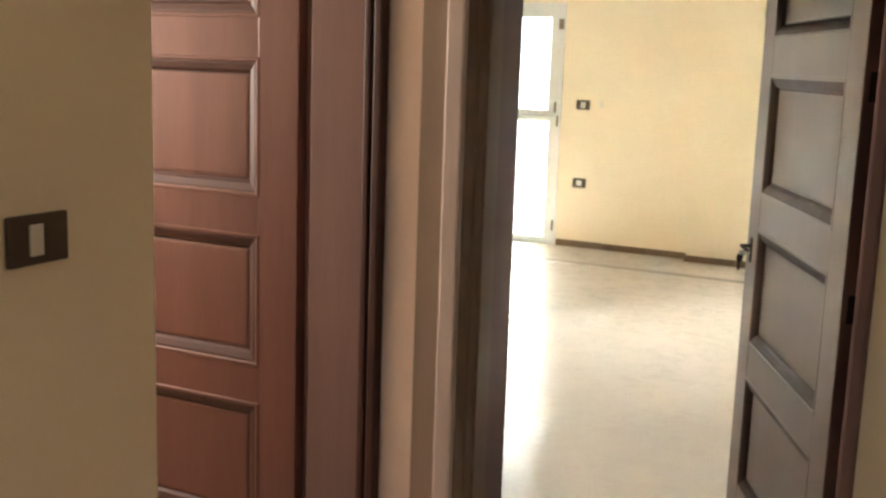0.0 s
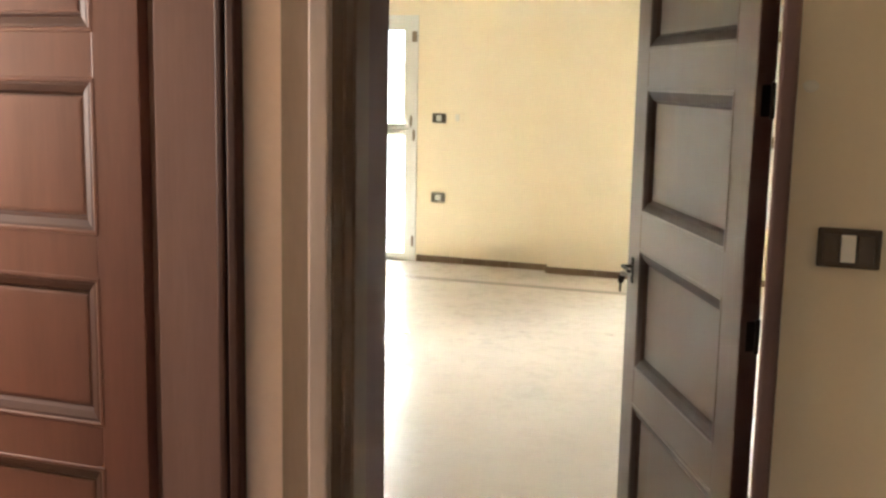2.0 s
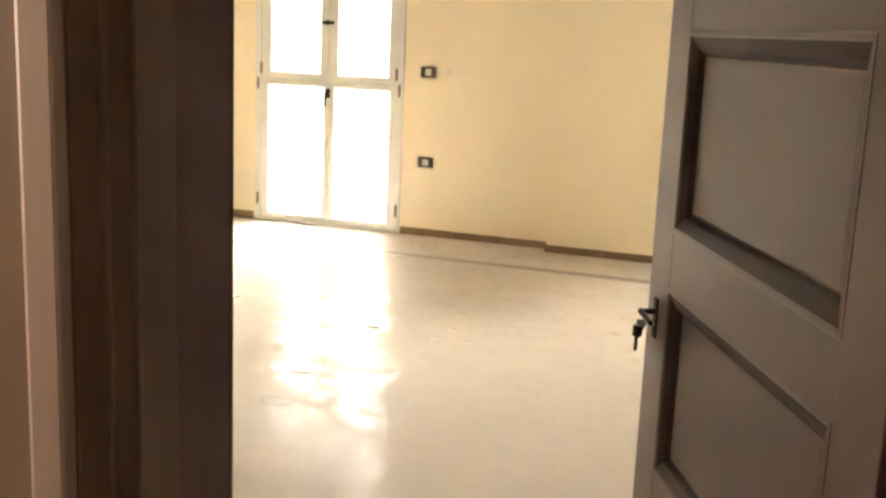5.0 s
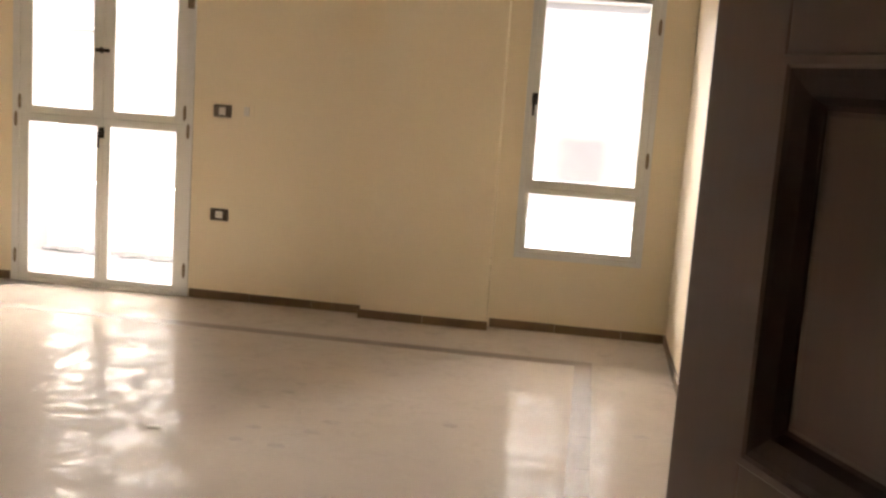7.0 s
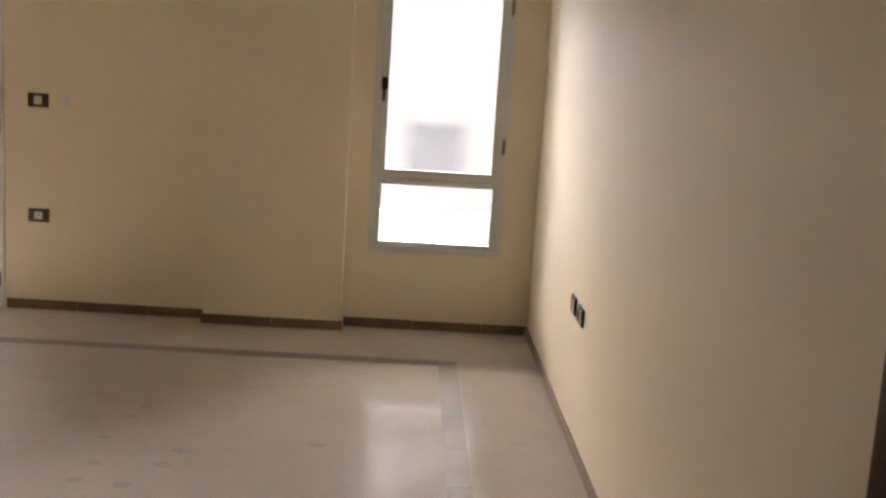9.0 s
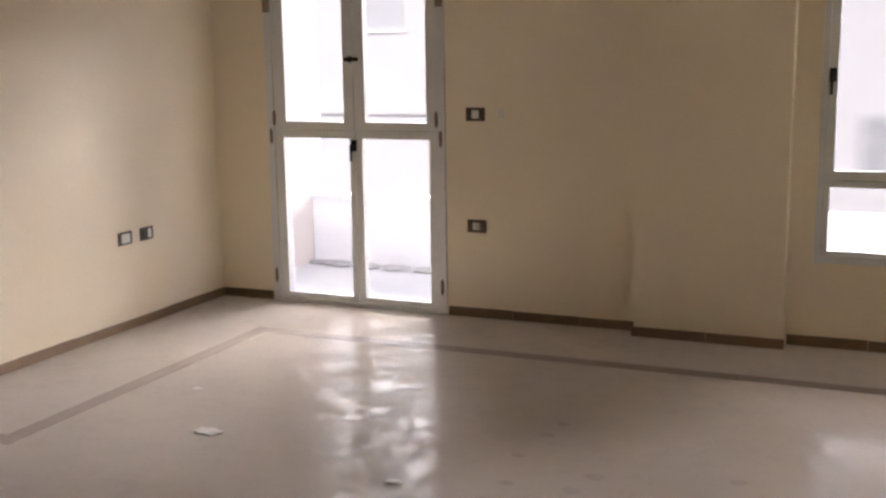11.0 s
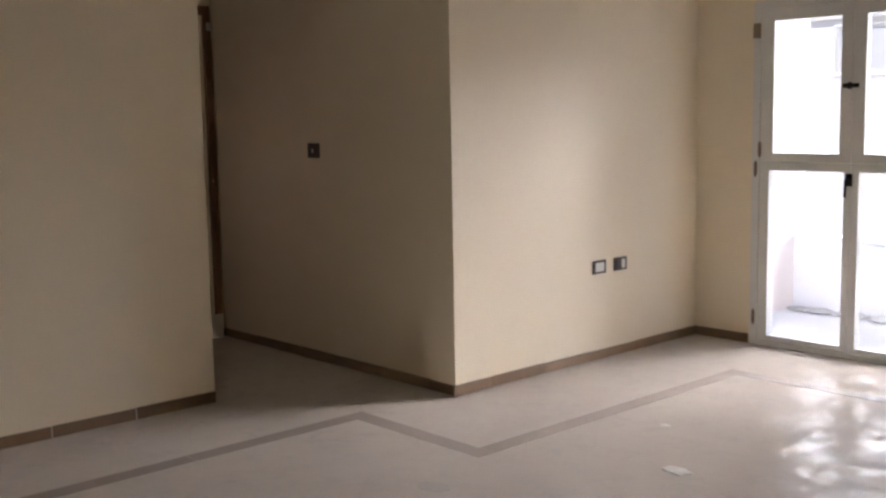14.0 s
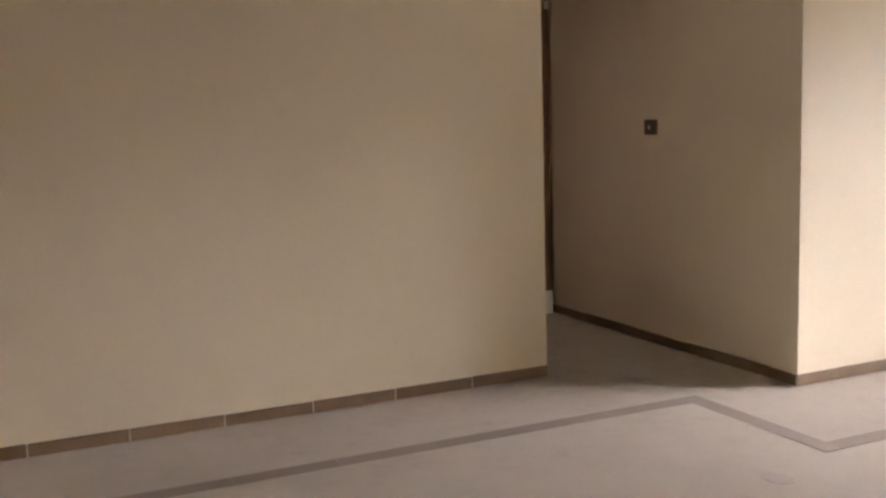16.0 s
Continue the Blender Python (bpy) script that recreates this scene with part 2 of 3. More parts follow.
def wall_mesh(name, axis, lo, hi, u0, u1, z0, z1, openings=(), material=None):
    """A wall slab between lo and hi on one axis, running u0 to u1, with openings (u0, u1, z0, z1) through it."""
    us = sorted({u0, u1, *(o[i] for o in openings for i in (0, 1))})
    zs = sorted({z0, z1, *(o[i] for o in openings for i in (2, 3))})
    full = {}
    for i in range(len(us) - 1):
        for k in range(len(zs) - 1):
            cu, cz = (us[i] + us[i + 1]) / 2, (zs[k] + zs[k + 1]) / 2
            full[i, k] = not any(o[0] < cu < o[1] and o[2] < cz < o[3] for o in openings)
    bm = bmesh.new()
    cache = {}

    def v(u, d, z):
        key = (u, d, z)
        if key not in cache:
            cache[key] = bm.verts.new((u, d, z) if axis == "y" else (d, u, z))
        return cache[key]

    for (i, k), solid in full.items():
        if not solid:
            continue
        a, b, c, d = us[i], us[i + 1], zs[k], zs[k + 1]
        for s in (lo, hi):
            bm.faces.new([v(a, s, c), v(b, s, c), v(b, s, d), v(a, s, d)])
        for (di, dk), quad in {(-1, 0): ((a, c), (a, d)), (1, 0): ((b, c), (b, d)),
                               (0, -1): ((a, c), (b, c)), (0, 1): ((a, d), (b, d))}.items():
            if not full.get((i + di, k + dk), False):
                (p, q), (r, t) = quad
                bm.faces.new([v(p, lo, q), v(r, lo, t), v(r, hi, t), v(p, hi, q)])
    return tagged(link(name, bm, material or PAINT), label="cream painted plaster wall", category="wall", kind="structure")


# ---- the shell ----
BAL = (0.395, 1.625, 0.0, 2.06)     # balcony door's opening
WIN = (3.722, 4.508, 0.455, 2.13)   # window's opening
wall_mesh("wall_north", "y", 0.0, 0.24, -0.2, 5.7, 0, CEIL, [BAL, WIN])
tagged(link("pilaster", box(PIL[0], PIL[1], -PIL[2], -0.0005, 0, CEIL), PAINT), "shallow cream painted pilaster on the wall",
       "pilaster", kind="structure")
wall_mesh("wall_west", "x", -0.2, 0.0, COR, 0.0, 0, CEIL)
wall_mesh("wall_passage", "y", COR, COR + 0.2, -2.5, -0.2, 0, CEIL)
wall_mesh("wall_west_near", "x", NEAR_X - 0.2, NEAR_X, ENTRY_IN, NEAR_Y, 0, CEIL)
# The doorway and the room behind it are unseen, added for the fill lamp.
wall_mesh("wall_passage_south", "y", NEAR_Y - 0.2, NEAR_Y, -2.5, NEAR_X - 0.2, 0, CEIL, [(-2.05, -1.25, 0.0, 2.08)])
wall_mesh("wall_unseen_room", "y", -4.4, -4.2, -2.5, NEAR_X - 0.2, 0, CEIL)
wall_mesh("wall_unseen_room_west", "x", -2.7, -2.5, -4.4, NEAR_Y, 0, CEIL)
tagged(link("passage_beam", box(NEAR_X - 0.2, NEAR_X, NEAR_Y, COR, 2.08, CEIL), PAINT),
       "cream painted beam over the passage mouth", "beam", kind="structure")
wall_mesh("wall_passage_end", "x", -2.45, -2.25, NEAR_Y, COR, 0, CEIL, [(-2.91, -2.17, 0, 2.08)])
wall_mesh("wall_east", "x", EAST, EAST + 0.2, ENTRY_IN, 0.0, 0, CEIL)
LDOOR = (2.50, 3.450, 0.0, 2.10)
wall_mesh("wall_entry", "y", ENTRY_OUT, ENTRY_IN, NEAR_X - 0.2, 5.7, 0, CEIL,
          [LDOOR, (DOOR[0] - 0.05, DOOR[1] + 0.03, 0.0, 2.11)])
wall_mesh("wall_hall_west", "x", 3.32, 3.52, -10.4, -7.255, 0, CEIL)
wall_mesh("wall_side_passage", "y", -7.455, -7.255, 1.6, 3.32, 0, CEIL)
wall_mesh("wall_side_passage_end", "x", 1.4, 1.6, -7.455, ENTRY_OUT, 0, CEIL, [(-7.2, -6.70, 1.26, 2.15)])
wall_mesh("wall_hall_east", "x", 5.7, 5.9, -10.4, ENTRY_OUT, 0, CEIL)
# Unseen window, added to hold the hall's fill lamp; dark glass keeps sun out.
wall_mesh("wall_hall_south", "y", -10.6, -10.4, 3.32, 5.9, 0, CEIL, [(4.45, 5.35, 1.0, 2.2)])
unseen_window = tagged(empty("window_2"), "unseen dark tinted window added for the hall's fill lamp", "window", kind="structure")
part("pane", box(4.45, 5.35, -10.585, -10.575, 1.0, 2.2), GLASS_TINT, unseen_window)
tagged(link("ceiling", box(-2.6, 5.9, -10.6, 0.24, CEIL, CEIL + 0.15), CEILING), "white painted ceiling", "ceiling",
       kind="structure")
floor = tagged(link("floor", box(-2.6, 5.9, -10.6, 0.0, -0.12, 0.0), FLOOR),
               "polished beige terrazzo floor with dusty patches", "floor", kind="structure")

# border strips let into the floor
BW = 0.095
BZ = 0.0012


def border(x0, y0, x1, y1):
    """A run of border stones between two corners of the band's centre line."""
    n = max(1, round(math.hypot(x1 - x0, y1 - y0) / 0.40))
    for i in range(n):
        a, b = i / n, (i + 1) / n
        ax, ay, bx, by = x0 + (x1 - x0) * a, y0 + (y1 - y0) * a, x0 + (x1 - x0) * b, y0 + (y1 - y0) * b
        h = BW / 2
        if abs(x1 - x0) > abs(y1 - y0):
            bm = box(min(ax, bx) + 0.0007, max(ax, bx) - 0.0007, ay - h, ay + h, -0.01, BZ)
        else:
            bm = box(ax - h, ax + h, min(ay, by) + 0.0007, max(ay, by) - 0.0007, -0.01, BZ)
        part("border_stone", bm, BORDER, floor)


H = BW / 2
border(0.745 - H, -0.71, 4.205 + H, -0.71)
border(4.205, -0.71 - H, 4.205, -5.75 + H)
border(0.745, -0.71 - H, 0.745, -2.665 + H)
border(0.745 + H, -2.665, -0.075 - H, -2.665)
border(-0.075, -2.665 - H, -0.075, -5.75 + H)
border(-0.075 - H, -5.75, 4.205 + H, -5.75)

# skirting tiles
SK_H, SK_T = 0.056, 0.012


def skirting(name, axis, face, out, u0, u1, tile=0.41, start=0.0, gap=0.0012):
    """A row of skirting tiles on a wall face; out: the side on which they stand."""
    base = empty(name)
    tagged(base, "brown stone skirting tiles with pale joints", "skirting", kind="structure")
    lo, hi = sorted((face, face + out * 0.006))
    def bx(a, b, d0, d1, z0, z1, bev=0.0):
        return box(a, b, d0, d1, z0, z1, bev) if axis == "y" else box(d0, d1, a, b, z0, z1, bev)
    part("joint_mortar", bx(u0, u1, lo, hi, 0.0, SK_H - 0.006), GROUT, base)
    cuts = [u0]
    c = u0 + (start or tile)
    while c < u1 - 0.05:
        cuts.append(c)
        c += tile
    cuts.append(u1)
    lo, hi = sorted((face + out * 0.001, face + out * SK_T))
    for a, b in zip(cuts, cuts[1:]):
        part("skirting_tile", bx(a + gap, b - gap, lo, hi, 0.002, SK_H + random.uniform(-0.003, 0.003), 0.002), SKIRT, base)


skirting("baseboard_north_west", "y", 0.0, -1, SK_T, BAL[0] - 0.005)
skirting("baseboard_north", "y", 0.0, -1, BAL[1] + 0.01, PIL[0] - SK_T)
skirting("baseboard_pilaster", "y", -PIL[2], -1, PIL[0] - SK_T, PIL[1] + SK_T)
skirting("baseboard_north_east", "y", 0.0, -1, PIL[1] + SK_T, EAST - SK_T)
skirting("baseboard_west", "x", 0.0, 1, COR - SK_T, -0.0, start=0.27)
skirting("baseboard_passage", "y", COR, -1, -2.24, -0.0)
skirting("baseboard_west_near", "x", NEAR_X, 1, ENTRY_IN + 0.02, NEAR_Y + 0.0, tile=0.413, start=0.345, gap=0.0035)
skirting("baseboard_east", "x", EAST, -1, ENTRY_IN + 0.02, -0.0)
skirting("baseboard_entry", "y", ENTRY_IN, 1, NEAR_X + SK_T, DOOR[0] - 0.06)


# ---- doors ----
PANELS = [(1.625, 1.943), (1.207, 1.525), (0.790, 1.108), (0.372, 0.690), (0.11, 0.272)]


def panelled_leaf(parent, w, h=2.06, t=0.038, stile=0.113, both=True, wood=None):
    """Stiles, rails and raised panels, built with the hinge edge at x = 0, running along +x, front at -y."""
    wood = wood or WOOD
    bm = bmesh.new()
    box_into(bm, 0, stile, 0, t, 0.006, h, 0.003)
    box_into(bm, w - stile, w, 0, t, 0.006, h, 0.003)
    part("stile", bm, wood, parent)
    tops = [h] + [p[0] for p in PANELS]
    bots = [p[1] for p in PANELS] + [0.006]
    for hi, lo in zip(tops, bots):
        part("rail", box(stile - 0.001, w - stile + 0.001, 0.0005, t - 0.0005, lo, hi, 0.002), wood, parent)
    for z0, z1 in PANELS:
        bm, trim, edge = bmesh.new(), bmesh.new(), bmesh.new()
        x0, x1 = stile, w - stile
        ym = t / 2
        for s in ((-1, 1) if both else (-1,)):
            yf = ym + s * t / 2            # face
            lip = [(-0.005, yf - s * 0.001), (-0.003, yf + s * 0.0012), (0.003, yf + s * 0.0012), (0.006, yf - s * 0.001)]
            rings = [(0.006, yf - s * 0.001), (0.012, yf - s * 0.002), (0.026, yf - s * 0.008), (0.032, yf - s * 0.016),
                     (0.036, yf - s * 0.0165), (0.040, yf - s * 0.0150), (0.046, yf - s * 0.0145)]
            for mesh, run in ((edge, lip), (trim, rings[:5]), (bm, rings[4:])):
                prev = None
                for d, y in run:
                    loop = [mesh.verts.new(c) for c in ((x0 + d, y, z0 + d), (x1 - d, y, z0 + d),
                                                        (x1 - d, y, z1 - d), (x0 + d, y, z1 - d))]
                    if prev:
                        for i in range(4):
                            mesh.faces.new([prev[i], prev[(i + 1) % 4], loop[(i + 1) % 4], loop[i]])
                    prev = loop
            bm.faces.new(prev)
        panel = part("door_panel", bm, wood, parent)
        # The trim's darker colour stands for shade in the recess.
        part("moulding", trim, MOULD, panel, "panel moulding darkened for its recess shade")
        part("moulding_lip", edge, wood, panel)


def lever_set(parent, x, z, t, toward):
    """Lever handles on slim plates on both faces."""
    for y, s in ((0.0, -1), (t, 1)):
        a, b = sorted((y, y + s * 0.004))
        plate = part("lock_plate", box(x - 0.010, x + 0.010, a, b, z - 0.046, z + 0.024, 0.0015), BLACK, parent,
                     "dark bronze lock plate")
        bm = bmesh.new()
        rod(bm, (x, y, z), (x, y + s * 0.030, z), 0.005)
        rod(bm, (x, y + s * 0.028, z), (x + toward * 0.07, y + s * 0.030, z - 0.002), 0.0055, 0.0045)
        part("lever", bm, BLACK, plate, "dark metal lever handle")


# room door, standing open into the room
lining = tagged(empty("door_1_frame"), "dark varnished wooden door frame with moulded architrave", "door frame", kind="structure")
REBATE = -6.445
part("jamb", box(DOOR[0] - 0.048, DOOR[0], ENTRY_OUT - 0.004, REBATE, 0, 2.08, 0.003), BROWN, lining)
# Rebate and left hall architrave are coloured lighter for the room light's sheen.
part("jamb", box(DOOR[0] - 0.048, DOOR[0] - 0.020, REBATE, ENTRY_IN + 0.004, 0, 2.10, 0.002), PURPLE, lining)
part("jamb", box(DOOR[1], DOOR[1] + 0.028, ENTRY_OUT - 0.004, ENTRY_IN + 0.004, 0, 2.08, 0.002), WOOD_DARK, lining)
part("head", box(DOOR[0] - 0.019, DOOR[1], ENTRY_OUT - 0.004, ENTRY_IN + 0.004, 2.08, 2.108, 0.002), WOOD_DARK, lining)
for y in (ENTRY_OUT + 0.045, ENTRY_OUT + 0.095):
    bm = bmesh.new()
    rod(bm, (DOOR[0] + 0.001, y, 0.0), (DOOR[0] + 0.001, y, 2.079), 0.005, n=8)
    part("reed", bm, BROWN, lining)
for s, (y0, y1) in (("hall", (ENTRY_OUT - 0.024, ENTRY_OUT - 0.0045)), ("room", (ENTRY_IN + 0.0045, ENTRY_IN + 0.02))):
    left = (DOOR[0] - 0.045, DOOR[0] - 0.001) if s == "hall" else (DOOR[0] - 0.095, DOOR[0] - 0.021)
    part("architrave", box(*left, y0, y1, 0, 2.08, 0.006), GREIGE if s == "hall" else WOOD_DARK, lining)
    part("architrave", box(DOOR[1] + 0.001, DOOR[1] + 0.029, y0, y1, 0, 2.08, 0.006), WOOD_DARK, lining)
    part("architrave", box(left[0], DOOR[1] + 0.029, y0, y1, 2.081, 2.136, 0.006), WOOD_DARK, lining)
# A taupe band and a paler pinkish strip, set on the wall face.
part("outer_band", box(3.713, DOOR[0] - 0.0455, ENTRY_OUT - 0.012, ENTRY_OUT - 0.001, 0, 2.136, 0.003), TAUPE, lining,
     "taupe strip beside the door architrave")
part("plaster_strip", box(3.629, 3.712, ENTRY_OUT - 0.004, ENTRY_OUT - 0.001, 0, 2.26), PINKISH, lining,
     "pale pinkish strip between the casings")

LEAF_W = 0.84
HINGE = (4.577, -6.376)
OPEN = 66.4
leaf = empty("door_1")
panelled_leaf(leaf, LEAF_W, wood=LEAF_WOOD)
lever_set(leaf, LEAF_W - 0.056, 1.056, 0.038, -1)
KX, KZ = LEAF_W - 0.056, 1.034
bm = bmesh.new()
rod(bm, (KX, -0.002, KZ), (KX, -0.02, KZ), 0.003)
box_into(bm, KX - 0.002, KX + 0.002, -0.034, -0.018, KZ - 0.008, KZ + 0.008, 0.001)
part("key", bm, STEEL, leaf, "small metal key in the lock")
bm = bmesh.new()
rod(bm, (KX, -0.030, KZ - 0.004), (KX, -0.032, KZ - 0.022), 0.009, 0.008)
rod(bm, (KX, -0.032, KZ - 0.020), (KX, -0.033, KZ - 0.048), 0.0035, 0.003)
part("hanging_key", bm, BLACK, leaf, "dark key hanging from the ring")
for z in (0.25, 1.055, 1.512, 1.91):
    bm = bmesh.new()
    rod(bm, (-0.004, 0.033, z - 0.034), (-0.004, 0.033, z + 0.034), 0.005)
    box_into(bm, -0.003, 0.0, 0.012, 0.034, z - 0.030, z + 0.030)
    part("hinge", bm, BLACK, leaf, "dark metal hinge")
leaf.matrix_world = pose(HINGE[0], HINGE[1], 0.004, 0, 0, 180 - OPEN) @ Matrix.Diagonal((1, -1, 1, 1))
tagged(leaf, "dark mahogany panelled door standing open with a key", "door", kind="structure")

# closed door beside it
frame2 = tagged(empty("door_2_frame"), "dark varnished wooden door frame with wide casing", "door frame", kind="structure")
part("jamb", box(3.397, 3.449, -6.595, ENTRY_IN, 0, 2.065, 0.002), WOOD_DARK, frame2)
part("jamb", box(2.501, 2.551, -6.595, ENTRY_IN, 0, 2.065, 0.002), WOOD_DARK, frame2)
part("head", box(2.501, 3.449, -6.595, ENTRY_IN, 2.066, 2.099, 0.002), WOOD_DARK, frame2)
part("casing", box(3.441, 3.580, ENTRY_OUT - 0.022, ENTRY_OUT - 0.001, 0, 2.21, 0.003), WOOD_DARK, frame2)
part("casing", box(2.360, 2.505, ENTRY_OUT - 0.022, ENTRY_OUT - 0.001, 0, 2.21, 0.003), WOOD_DARK, frame2)
part("casing", box(2.506, 3.440, ENTRY_OUT - 0.022, ENTRY_OUT - 0.001, 2.072, 2.21, 0.003), WOOD_DARK, frame2)
for a, b in ((3.582, 3.600), (3.606, 3.628)):
    part("bead", box(a, b, ENTRY_OUT - 0.034, ENTRY_OUT - 0.001, 0, 2.22, 0.005), MOULD, frame2)
leaf2 = empty("door_2")
panelled_leaf(leaf2, 0.84)
lever_set(leaf2, 0.056, 1.058, 0.038, 1)
leaf2.matrix_world = pose(2.554, -6.623, 0.004)
tagged(leaf2, "closed dark mahogany door with raised panels", "door", kind="structure")

# door at the end of the passage
frame3 = tagged(empty("door_3_frame"), "dark wooden door casing at the passage end", "door frame", kind="structure")
part("architrave", box(-2.249, -2.225, -2.165, -2.115, 0, 2.14, 0.004), RUST, frame3)
part("architrave", box(-2.249, -2.225, -2.972, -2.915, 0, 2.14, 0.004), RUST, frame3)
part("architrave", box(-2.249, -2.225, -2.914, -2.166, 2.08, 2.14, 0.004), RUST, frame3)
part("bracket", box(-2.2245, -2.212, -2.145, -2.112, 1.985, 2.035, 0.003), KEYWHITE, frame3, "small white plastic bracket")
leaf3 = empty("door_3")
panelled_leaf(leaf3, 0.735, wood=OLIVE)
leaf3.matrix_world = pose(-2.28, -2.906, 0.004, 0, 0, 90)
tagged(leaf3, "closed brown panelled door at the passage end", "door", kind="structure")


# ---- balcony door and window ----
def pane(x0, x1, z0, z1, parent, glass=None, y=0.012):
    ob = part("pane", box(x0, x1, y, y + 0.005, z0, z1), glass or GLASS, parent)
    ob.visible_shadow = False


def sash(name, x0, x1, z0, z1, px0, px1, pz0, pz1, parent, glass=None, y0=-0.002, y1=0.05):
    """A glazed sash: its outer size and the size of its pane."""
    bm = bmesh.new()
    box_into(bm, x0, px0, y0, y1, z0, z1, 0.004)
    box_into(bm, px1, x1, y0, y1, z0, z1, 0.004)
    box_into(bm, px0 - 0.001, px1 + 0.001, y0 + 0.001, y1 - 0.001, z0 + 0.001, pz0, 0.004)
    box_into(bm, px0 - 0.001, px1 + 0.001, y0 + 0.001, y1 - 0.001, pz1, z1 - 0.001, 0.004)
    s = part(name, bm, PVC, parent)
    pane(px0 - 0.004, px1 + 0.004, pz0 - 0.004, pz1 + 0.004, s, glass)
    return s


def frame_bars(parent, x0, x1, z0, z1, w, y0, y1, sill=True):
    part("frame_side", box(x0, x0 + w, y0, y1, z0, z1, 0.003), PVC, parent)
    part("frame_side", box(x1 - w, x1, y0, y1, z0, z1, 0.003), PVC, parent)
    part("frame_head", box(x0 + w, x1 - w, y0, y1, z1 - w, z1, 0.003), PVC, parent)
    if sill:
        part("frame_foot", box(x0 + w, x1 - w, y0, y1, z0, z0 + w, 0.003), PVC, parent)


def hinge_pin(parent, x, z, y=-0.012, half=0.045):
    """A hinge barrel with pointed ends."""
    bm = bmesh.new()
    rod(bm, (x, y, z - half * 0.75), (x, y, z + half * 0.75), 0.010)
    rod(bm, (x, y, z + half * 0.74), (x, y, z + half * 1.1), 0.009, 0.003)
    rod(bm, (x, y, z - half * 1.1), (x, y, z - half * 0.74), 0.003, 0.009)
    part("hinge", bm, BRONZE, parent, "worn bronze hinge")


bd = tagged(empty("balcony_door"), "white two-leaf glazed balcony door, closed", "balcony door", kind="structure")
frame_bars(bd, 0.397, 1.623, 0.001, 2.055, 0.05, -0.008, 0.06, sill=False)
part("threshold", box(0.448, 1.572, -0.012, 0.07, 0.001, 0.03, 0.004), PVC, bd)
sash("lower_sash", 0.448, 1.018, 0.031, 1.112, 0.511, 0.979, 0.064, 1.061, bd)
sash("lower_sash", 1.020, 1.572, 0.031, 1.112, 1.068, 1.515, 0.064, 1.061, bd)
sash("upper_sash", 0.448, 1.016, 1.114, 2.004, 0.532, 0.945, 1.164, 1.932, bd)
sash("upper_sash", 1.018, 1.572, 1.114, 2.004, 1.092, 1.500, 1.164, 1.932, bd)
for x, inward in ((0.425, 1), (1.595, -1)):
    for z in (0.17, 1.07):
        hinge_pin(bd, x, z)
    hinge_pin(bd, x + inward * 0.026, 1.185)
    part("hinge_block", box(x - 0.021, x + 0.021, -0.026, -0.0085, 1.838, 1.925, 0.004), BRONZE, bd, "worn bronze hinge block")
bm = bmesh.new()
box_into(bm, 0.995, 1.030, -0.016, -0.001, 0.985, 1.055, 0.003)
rod(bm, (1.012, -0.01, 1.02), (1.012, -0.05, 1.02), 0.008)
rod(bm, (1.012, -0.048, 1.025), (1.012, -0.052, 0.925), 0.009, 0.007)
part("handle", bm, BLACK, bd, "dark lever handle")
bm = bmesh.new()
box_into(bm, 0.965, 1.055, -0.02, -0.001, 1.532, 1.556, 0.003)
box_into(bm, 1.000, 1.020, -0.032, -0.018, 1.525, 1.563, 0.003)
part("latch", bm, BLACK, bd, "dark sliding latch")

for x0, x1, z0, z1 in ((0.440, 1.580, 1.100, 1.126), (1.005, 1.030, 0.031, 2.004), (0.440, 0.458, 0.02, 2.01),
                       (1.562, 1.580, 0.02, 2.01), (0.440, 1.580, 1.995, 2.012), (0.440, 1.580, 0.022, 0.040)):
    part("weather_strip", box(x0, x1, 0.0505, 0.062, z0, z1), PVC, bd)

wd = tagged(empty("window_1"), "white casement window over a fixed lower pane", "window", kind="structure")
frame_bars(wd, 3.724, 4.506, 0.457, 2.127, 0.032, -0.008, 0.06)
sash("casement", 3.757, 4.473, 0.895, 2.094, 3.801, 4.419, 0.945, 2.034, wd, GLASS_DIM)
sash("fixed_light", 3.757, 4.473, 0.490, 0.893, 3.786, 4.431, 0.524, 0.858, wd, GLASS_DIM)
for z in (1.11, 1.90):
    hinge_pin(wd, 4.480, z)
for x0, x1, z0, z1 in ((3.745, 4.485, 0.882, 0.906), (3.745, 3.768, 0.48, 2.10), (4.462, 4.485, 0.48, 2.10),
                       (3.745, 4.485, 2.085, 2.104), (3.745, 4.485, 0.480, 0.500)):
    part("weather_strip", box(x0, x1, 0.0505, 0.062, z0, z1), PVC, wd)
bm = bmesh.new()
box_into(bm, 3.760, 3.794, -0.016, -0.001, 1.40, 1.47, 0.003)
rod(bm, (3.777, -0.01, 1.445), (3.777, -0.05, 1.445), 0.008)
rod(bm, (3.777, -0.048, 1.452), (3.775, -0.052, 1.335), 0.010, 0.007)
part("handle", bm, BLACK, wd, "dark lever handle")


